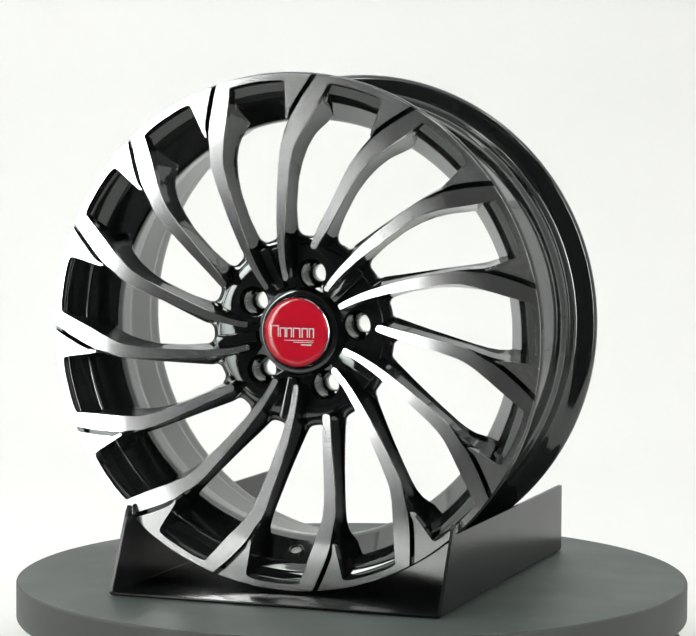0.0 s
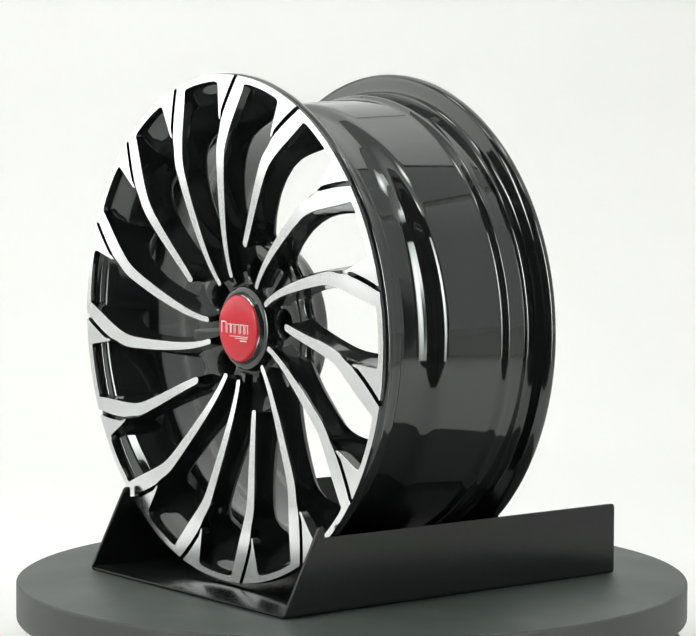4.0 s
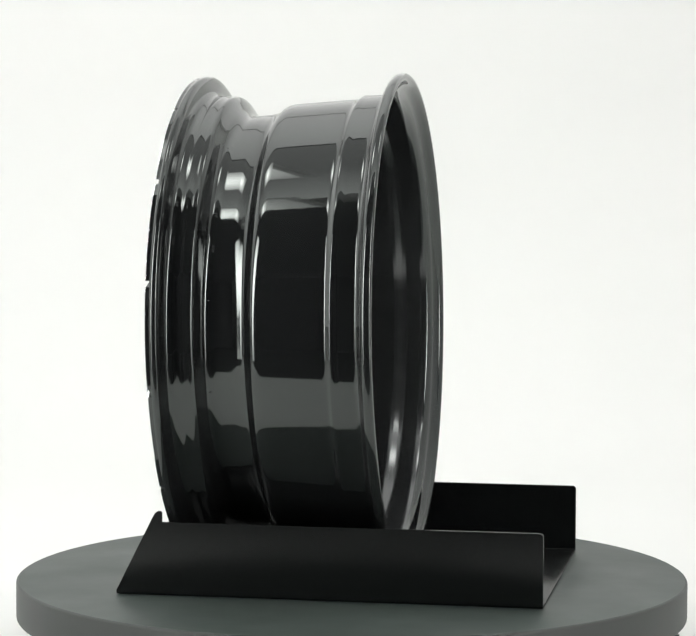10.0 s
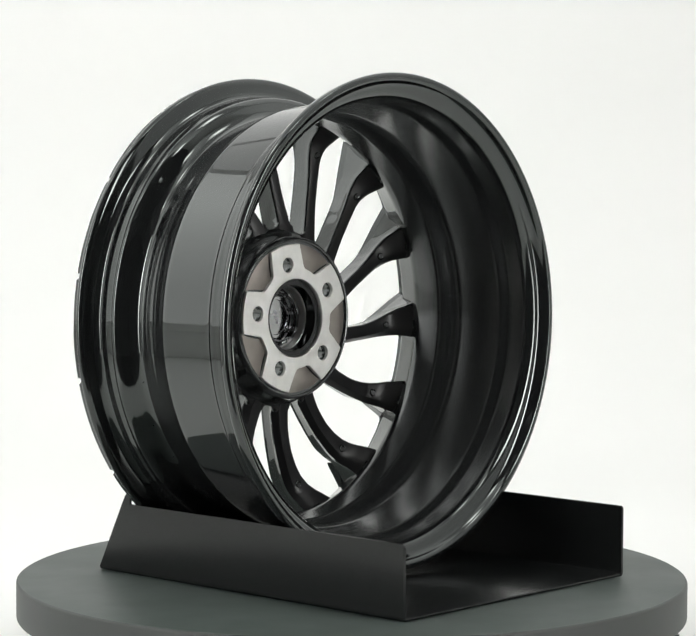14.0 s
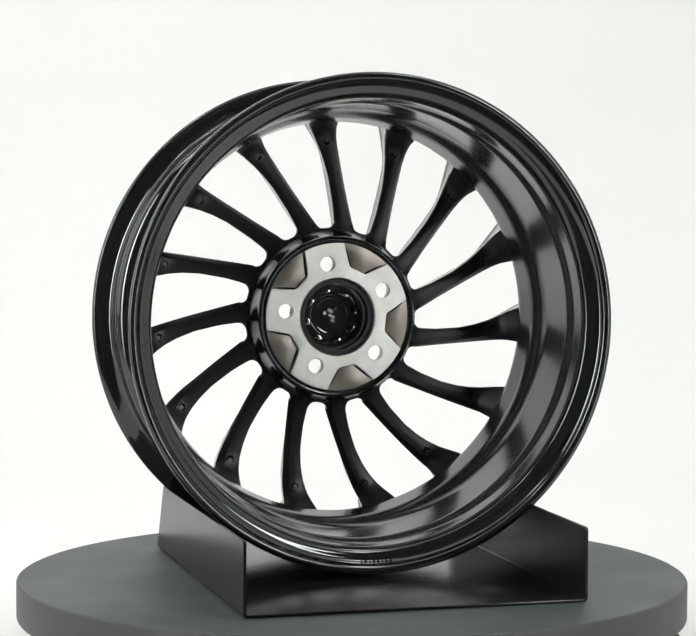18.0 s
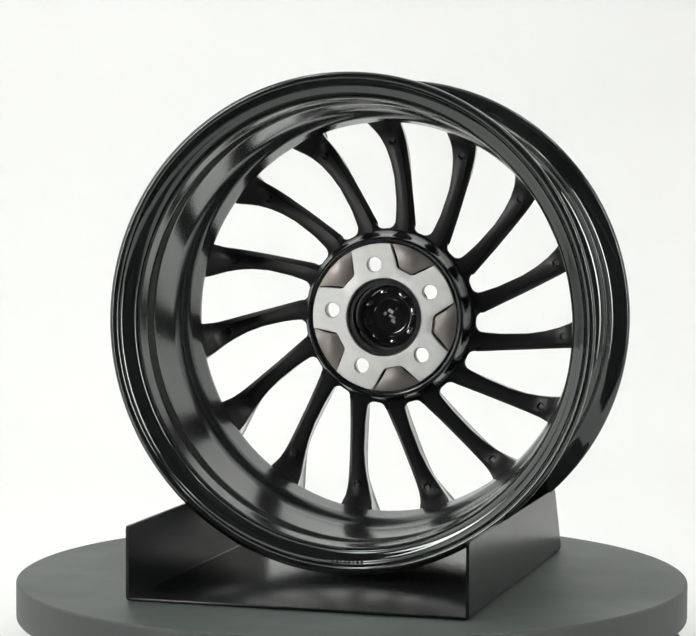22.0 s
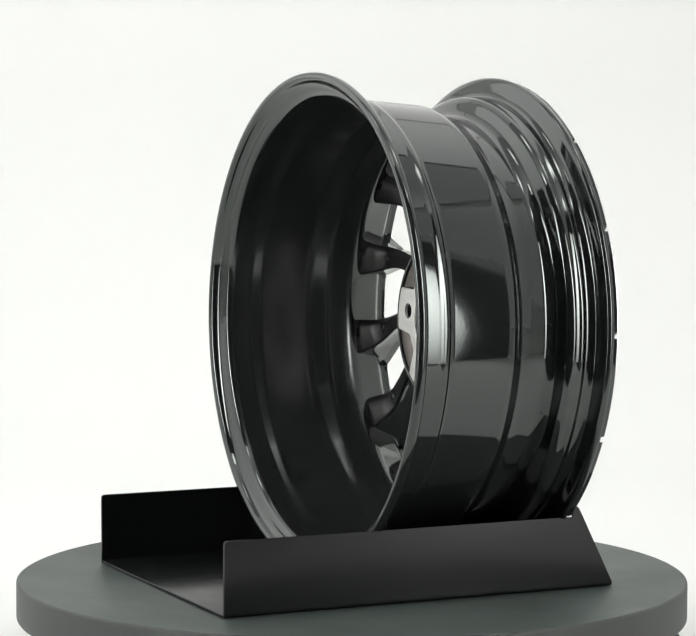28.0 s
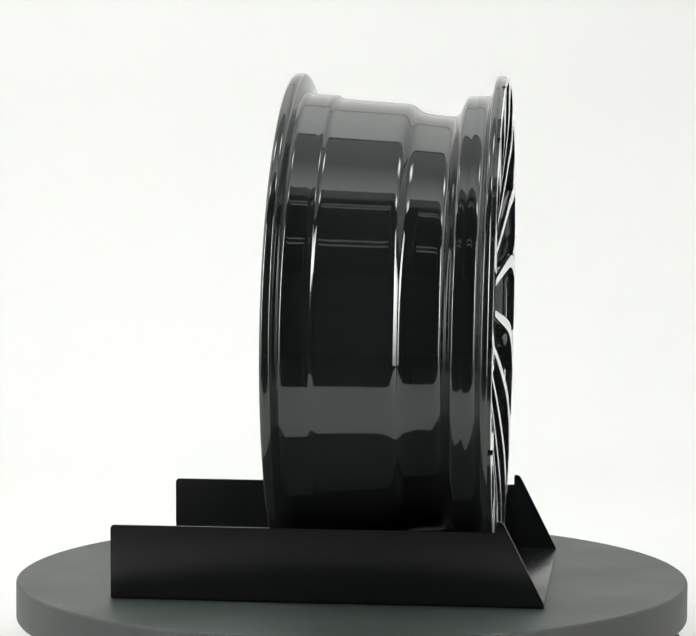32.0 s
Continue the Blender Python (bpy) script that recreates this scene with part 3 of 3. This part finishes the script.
def wall_limit(y):
    """The radius in the middle of the barrel's wall, where the spokes end."""
    rows = ((-0.1520, 0.2420), (-0.1480, 0.2418), (-0.1440, 0.2412), (-0.1425, 0.2388), (-0.1405, 0.2344), (-0.1385, 0.2307), (-0.1345, 0.2265), (-0.1300, 0.2244), (-0.1180, 0.2208), (-0.1120, 0.2165), (-0.1070, 0.2108), (-0.1020, 0.2073), (-0.0950, 0.2055))
    for (a, p), (b, q) in zip(rows, rows[1:]):
        if y <= b:
            return p + (q - p) * max(0.0, (y - a) / (b - a))
    return rows[-1][1]


def mark_mesh(wide):
    bm = box(bmesh.new(), -wide / 2, wide / 2, 0.0485, 0.0512, 0.2352, 0.2384, 0.0005)
    return bm


def build_wheel():
    thing = tagged(new("alloy_wheel"), "gloss black alloy wheel with fifteen machined silver spokes and red cap", "car wheel", kind="thing")
    def fit(ob, degrees=0.0):
        """Puts a part, built round the axle, at its place on the wheel."""
        ob.matrix_basis = pose(WX, -0.05, WZ, LEAN) @ Matrix.Translation((0, 0.05, 0)) @ Matrix.Rotation(radians(degrees), 4, "Y")
        return ob

    profile, runs = tightened(BARREL)
    barrel = lathe(profile, 240)
    barrel.faces.index_update()
    for f in barrel.faces:
        if 49 <= runs[f.index // 240] < 61:      # the inside of the barrel
            f.material_index = 1
    barrel_ob = fit(part("barrel", barrel, gloss_black, thing, "gloss black rim barrel", 50))
    barrel_ob.data.materials.append(satin_black)
    long_face, short_face = face_mesh(False), face_mesh(True)
    long_body, short_body = spoke_mesh(False), spoke_mesh(True)
    dimple_mesh = mesh_of("cast_dimple", lathe([(-0.0004, 0.0), (-0.0002, 0.0022), (0.0007, 0.0030), (0.0008, 0.0036), (0.0, 0.0043), (-0.0020, 0.0046)], 24, False), 60)
    dimple_mesh.materials.append(gloss_black)
    for k in range(SPOKES):
        short = k % 3 == 1
        body = fit(part("spoke", short_body if short else long_body, gloss_black, thing), PHASE + STEP * k)
        part("spoke_face", short_face if short else long_face, None, body, "diamond-cut silver face")
        dimple = part("cast_dimple", dimple_mesh, gloss_black, body)
        dimple.location = (-0.0182, back_y(0.1840) + 0.0002, 0.1830)
    valve = lathe([(-0.0012, 0.0), (-0.0012, 0.0050), (-0.0022, 0.0056), (-0.0027, 0.0064), (-0.0022, 0.0074), (0.0006, 0.0086)], 28, False)
    for f in valve.faces:
        f.material_index = 1 if math.hypot(f.calc_center_median().x, f.calc_center_median().z) < 0.0050 else 0
    seat = fit(part("valve_hole", valve, gloss_black, thing, "drilled valve hole with a bare metal seat"))
    seat.data.materials.append(pad_metal)
    seat.matrix_basis = seat.matrix_basis @ Matrix.Rotation(radians(181.8), 4, "Y") @ Matrix.Translation((0, -0.1185, 0.2153)) @ Matrix.Rotation(radians(61.4), 4, "X")
    LUG, LUG_R = 11.0, 0.0562
    lugs = [at(LUG_R, LUG + 72 * i) for i in range(5)]
    # hub: a raised disc with wide bolt pockets, on a web that is scalloped by the windows between the spokes
    hub = bmesh.new()
    angles, reach = [], []
    for k in range(SPOKES):
        for j in range(15):
            x = -1.0 + 2.0 * j / 14                       # across one window, from spoke to spoke
            lift = max(0.0, abs(x) * 0.0100 - 0.0020)
            angles.append(PHASE + STEP * k - 2.6 + 6.0 * x)
            reach.append(0.0925 + 0.0082 - math.sqrt(max(0.0, 0.0082 ** 2 - min(lift, 0.0080) ** 2)))
        for x in (0.25, 0.5, 0.75):
            angles.append(PHASE + STEP * k + 3.4 + 12.0 * x)
            reach.append(0.0990)
    flat = lambda r: [r] * len(angles)
    cone = lambda x, z: -0.1185 - 0.0040 * max(0.0, math.hypot(x, z) - 0.036) / 0.048
    levels = [(-0.1225, flat(0.0832)), (-0.1223, flat(0.0838)), (-0.1217, flat(0.0843)), (-0.1206, flat(0.0847)), (-0.1205, [min(r, 0.0860 + 0.3 * (r - 0.0925)) for r in reach]), (-0.1206, [r - 0.0034 for r in reach]),
              (-0.1194, [r - 0.0012 for r in reach]), (-0.1165, [r - 0.0002 for r in reach]), (-0.1145, reach), (-0.1130, [r - 0.0010 for r in reach]), (-0.1120, [r - 0.0032 for r in reach]), (-0.1098, flat(0.0888)), (-0.1040, flat(0.0858)), (-0.0960, flat(0.0838)), (-0.0916, flat(0.0825))]
    rings = [[hub.verts.new((at(r, a)[0], y, at(r, a)[1])) for a, r in zip(angles, rr)] for y, rr in levels]
    n = len(angles)
    for p, q in zip(rings, rings[1:]):
        for i in range(n):
            hub.faces.new((p[i], p[(i + 1) % n], q[(i + 1) % n], q[i]))

    def hole_ring(radius, y, x=0.0, z=0.0, steps=28):
        return [hub.verts.new((u, cone(u, v) if y is None else y, v)) for u, v in ring_points(steps, radius, x, z)]

    def cap_face(outer, holes):
        edges = []
        for loop in [outer, *holes]:
            for i in range(len(loop)):
                a, b = loop[i], loop[(i + 1) % len(loop)]
                edges.append(hub.edges.get((a, b)) or hub.edges.new((a, b)))
        bmesh.ops.triangle_fill(hub, use_beauty=True, use_dissolve=False, edges=edges)

    def join(p, q):
        for i in range(len(p)):
            hub.faces.new((p[i], p[(i + 1) % len(p)], q[(i + 1) % len(q)], q[i]))

    front_holes, back_holes = [], []
    for x, z in lugs:
        steps = [hole_ring(r, y, x, z) for r, y in ((0.0152, None), (0.0140, -0.1188), (0.0132, -0.1172), (0.0128, -0.1100), (0.0122, -0.0995), (0.0108, -0.0965), (0.0082, -0.0956), (0.0078, -0.0916))]
        for p, q in zip(steps, steps[1:]):
            join(p, q)
        front_holes.append(steps[0]), back_holes.append(steps[-1])
    bore_front, bore_back = hole_ring(0.0345, -0.1185, steps=48), hole_ring(0.0345, -0.0916, steps=48)
    join(bore_front, bore_back)
    cap_face(rings[0], front_holes + [bore_front])
    cap_face(rings[-1], back_holes + [bore_back])
    hub_ob = fit(part("hub", hub, gloss_black, thing, "gloss black hub with five bolt holes", 35))
    hub_ob.data.materials.append(spoke_back_black)
    for f in hub_ob.data.polygons:
        f.material_index = 1 if f.normal.y > 0.3 else 0
    collar = [(-0.1170, 0.0440), (-0.1200, 0.0428), (-0.1270, 0.0412), (-0.1288, 0.0404), (-0.1296, 0.0390), (-0.1302, 0.0362), (-0.1300, 0.0348), (-0.1290, 0.0344), (-0.1150, 0.0343), (-0.1150, 0.0430)]
    part("hub_collar", lathe(collar, 72), gloss_black, hub_ob)
    for i in range(5):
        # raised wedge between each pair of long spokes; its top sinks a little towards the cap
        bm = bmesh.new()
        outline = [at(0.0455, -6.6), at(0.0845, -8.2), at(0.0872, -6.4), at(0.0872, 1.2), at(0.0850, 3.2), at(0.0455, 5.0)]
        low = [bm.verts.new((x, -0.1135, z)) for x, z in outline]
        high = [bm.verts.new((x, -0.1250 - 0.0034 * (math.hypot(x, z) - 0.0455) / 0.041, z)) for x, z in outline]
        for j in range(6):
            bm.faces.new((low[j], low[(j + 1) % 6], high[(j + 1) % 6], high[j]))
        top = bm.faces.new(high)
        bmesh.ops.bevel(bm, geom=list(top.edges), offset=0.0011, segments=3, affect="EDGES", profile=0.5)
        w = part("hub_wedge", bm, gloss_black, hub_ob)
        w.matrix_basis = Matrix.Rotation(radians(LUG + 36 + 72 * i), 4, "Y")
    # mounting pad at the back: five lobes round the bore
    outline = []
    for i in range(5):
        c = LUG + 72 * i
        outline += [at(0.0772, c - 16.4 + 32.8 * j / 10) for j in range(11)]
        outline += [at(0.0565, c + 24.2), at(0.0545, c + 25.6), at(0.0530, c + 28.5), at(0.0526, c + 36), at(0.0530, c + 43.5), at(0.0545, c + 46.4), at(0.0565, c + 47.8)]
    pad = plate(outline, [ring_points(20, 0.0078, *p) for p in lugs] + [ring_points(64, 0.0408)], -0.0868, -0.0905)
    rim = [e for e in pad.edges if abs(e.verts[0].co.y + 0.0868) < 1e-6 and abs(e.verts[1].co.y + 0.0868) < 1e-6 and len(e.link_faces) == 2 and e.calc_face_angle() > 0.9]
    bmesh.ops.bevel(pad, geom=rim, offset=0.0007, segments=2, affect="EDGES", profile=0.5)
    fit(part("mounting_pad", pad, pad_metal, thing, "bare machined five-lobed mounting pad", 18))
    fit(part("pad_floor", plate(ring_points(90, 0.0815), [ring_points(20, 0.0085, *p) for p in lugs] + [ring_points(48, 0.0412)], -0.0904, -0.0918), satin_black, thing))
    pocket = bmesh.new()
    rows = []
    for j in range(7):
        f = -1 + j / 3
        rows.append([pocket.verts.new((at(0.0528 + 0.0246 * g, 36 + f * (8.0 + 11.6 * g))[0], -0.0902 + 0.0024 * (1 - f * f) * 4 * g * (1 - g), at(0.0528 + 0.0246 * g, 36 + f * (8.0 + 11.6 * g))[1])) for g in [i / 6 for i in range(7)]])
    for p, q in zip(rows, rows[1:]):
        for j in range(6):
            pocket.faces.new((p[j], p[j + 1], q[j + 1], q[j]))
    pocket = mesh_of("pad_pocket", pocket, 60)
    for i in range(5):
        fit(part("pad_pocket", pocket, cast_metal, thing, "raw cast pocket between the pad's lobes"), LUG + 72 * i)
    fit(part("pad_rim", lathe([(-0.0900, 0.0798), (-0.0884, 0.0803), (-0.0879, 0.0815), (-0.0886, 0.0830), (-0.0905, 0.0843), (-0.0960, 0.0851), (-0.1015, 0.0864), (-0.1062, 0.0882), (-0.1098, 0.0906), (-0.1114, 0.0922), (-0.1130, 0.0915), (-0.1125, 0.0800)], 120), satin_black, thing))
    fit(part("bore", lathe([(-0.0874, 0.0408), (-0.0884, 0.0398), (-0.0895, 0.0394), (-0.1030, 0.0390), (-0.1042, 0.0384), (-0.1044, 0.0345), (-0.1052, 0.0336), (-0.1190, 0.0334), (-0.1190, 0.0350), (-0.1060, 0.0420), (-0.0900, 0.0420)], 72, True), bore_metal, thing, "stepped bare metal centre bore"))
    for i, wide in enumerate((0.0022, 0.0030, 0.0012, 0.0028, 0.0028, 0.0016, 0.0030, 0.0024)):
        mark = fit(part("cast_mark", mark_mesh(wide), gloss_black, thing, "small raised bar of worn cast lettering"), 176.6 + 1.05 * i)
    # centre cap
    cap = fit(part("centre_cap", lathe([(-0.1372, 0.0), (-0.13718, 0.012), (-0.13705, 0.022), (-0.13680, 0.0275), (-0.13640, 0.0300), (-0.13565, 0.0317), (-0.1346, 0.0326), (-0.1338, 0.0328), (-0.1200, 0.0328), (-0.1200, 0.0)], 72, False), red_enamel, thing, "glossy red domed centre cap"))
    part("trim_ring", lathe([(-0.1338, 0.0328), (-0.1346, 0.0332), (-0.1340, 0.0338), (-0.1325, 0.0341), (-0.1200, 0.0341), (-0.1200, 0.0328)], 72), chrome, cap, "bright chrome ring")
    letters = [(-0.0211, 0.0085, 0.0113), (-0.0128, 0.0062, 0.0092), (-0.0062, 0.0060, 0.0092), (0.0015, 0.0076, 0.0092), (0.0098, 0.0064, 0.0092), (0.0166, 0.0052, 0.0092)]
    for u, wide, tall in letters:
        bm = bmesh.new()
        y0, bar = -0.1376 + 0.0002 * (abs(u) / 0.0211) ** 2, 0.0011
        low = -0.0046
        box(bm, u - wide / 2, u - wide / 2 + bar, y0, -0.1340, low, low + tall)
        box(bm, u + wide / 2 - bar, u + wide / 2, y0, -0.1340, low, low + tall)
        box(bm, u - wide / 2 + bar, u + wide / 2 - bar, y0 + 0.0001, -0.1340, low + tall - bar, low + tall)
        part("print_mark", bm, white_print, cap)
    part("print_line", box(bmesh.new(), -0.011, 0.0190, -0.1375, -0.1340, -0.0078, -0.0072), white_print, cap)
    part("print_line", box(bmesh.new(), -0.002, 0.0180, -0.1375, -0.1340, -0.0096, -0.0089), white_print, cap)
    part("print_line", box(bmesh.new(), 0.006, 0.0165, -0.1375, -0.1340, -0.0122, -0.0110), white_print, cap)
    back = fit(part("cap_back", lathe([(-0.1160, 0.0), (-0.1160, 0.018), (-0.1145, 0.0185), (-0.1145, 0.0215), (-0.1170, 0.022), (-0.1170, 0.0290), (-0.1130, 0.0295), (-0.1130, 0.0326), (-0.1230, 0.0326), (-0.1230, 0.0)], 60, False), cap_plastic, thing, "dark glossy chromed back of the cap"))
    for u, v, wide, tall, turn in ((-0.006, 0.0035, 0.003, 0.0035, 30), (0.000, 0.0060, 0.006, 0.0035, 30), (0.006, 0.0085, 0.0012, 0.0032, 30), (0.0015, 0.0, 0.0075, 0.0028, 30), (0.0025, -0.0045, 0.0048, 0.003, 30)):
        mark = part("moulded_mark", box(bmesh.new(), -wide / 2, wide / 2, -0.1160, -0.1157, -tall / 2, tall / 2), mark_grey, back)
        mark.matrix_basis = Matrix.Translation((-u, 0, v - 0.001)) @ Matrix.Rotation(radians(-turn), 4, "Y")
    for i in range(8):
        a = radians(45 * i + 12)
        clip = part("clip", box(bmesh.new(), -0.0035, 0.0035, -0.1170, -0.1075, -0.0014, 0.0014, 0.0004), cap_plastic, back)
        clip.matrix_basis = Matrix.Rotation(a, 4, "Y") @ Matrix.Translation((0, 0, 0.0265))
    return thing


build_booth()
turntable, disc = build_turntable()
stand = build_stand()
wheel = build_wheel()


def motions():
    walk(disc, turn_rows())
    walk(stand, turn_rows())
    walk(wheel, turn_rows(YAW))


motions()
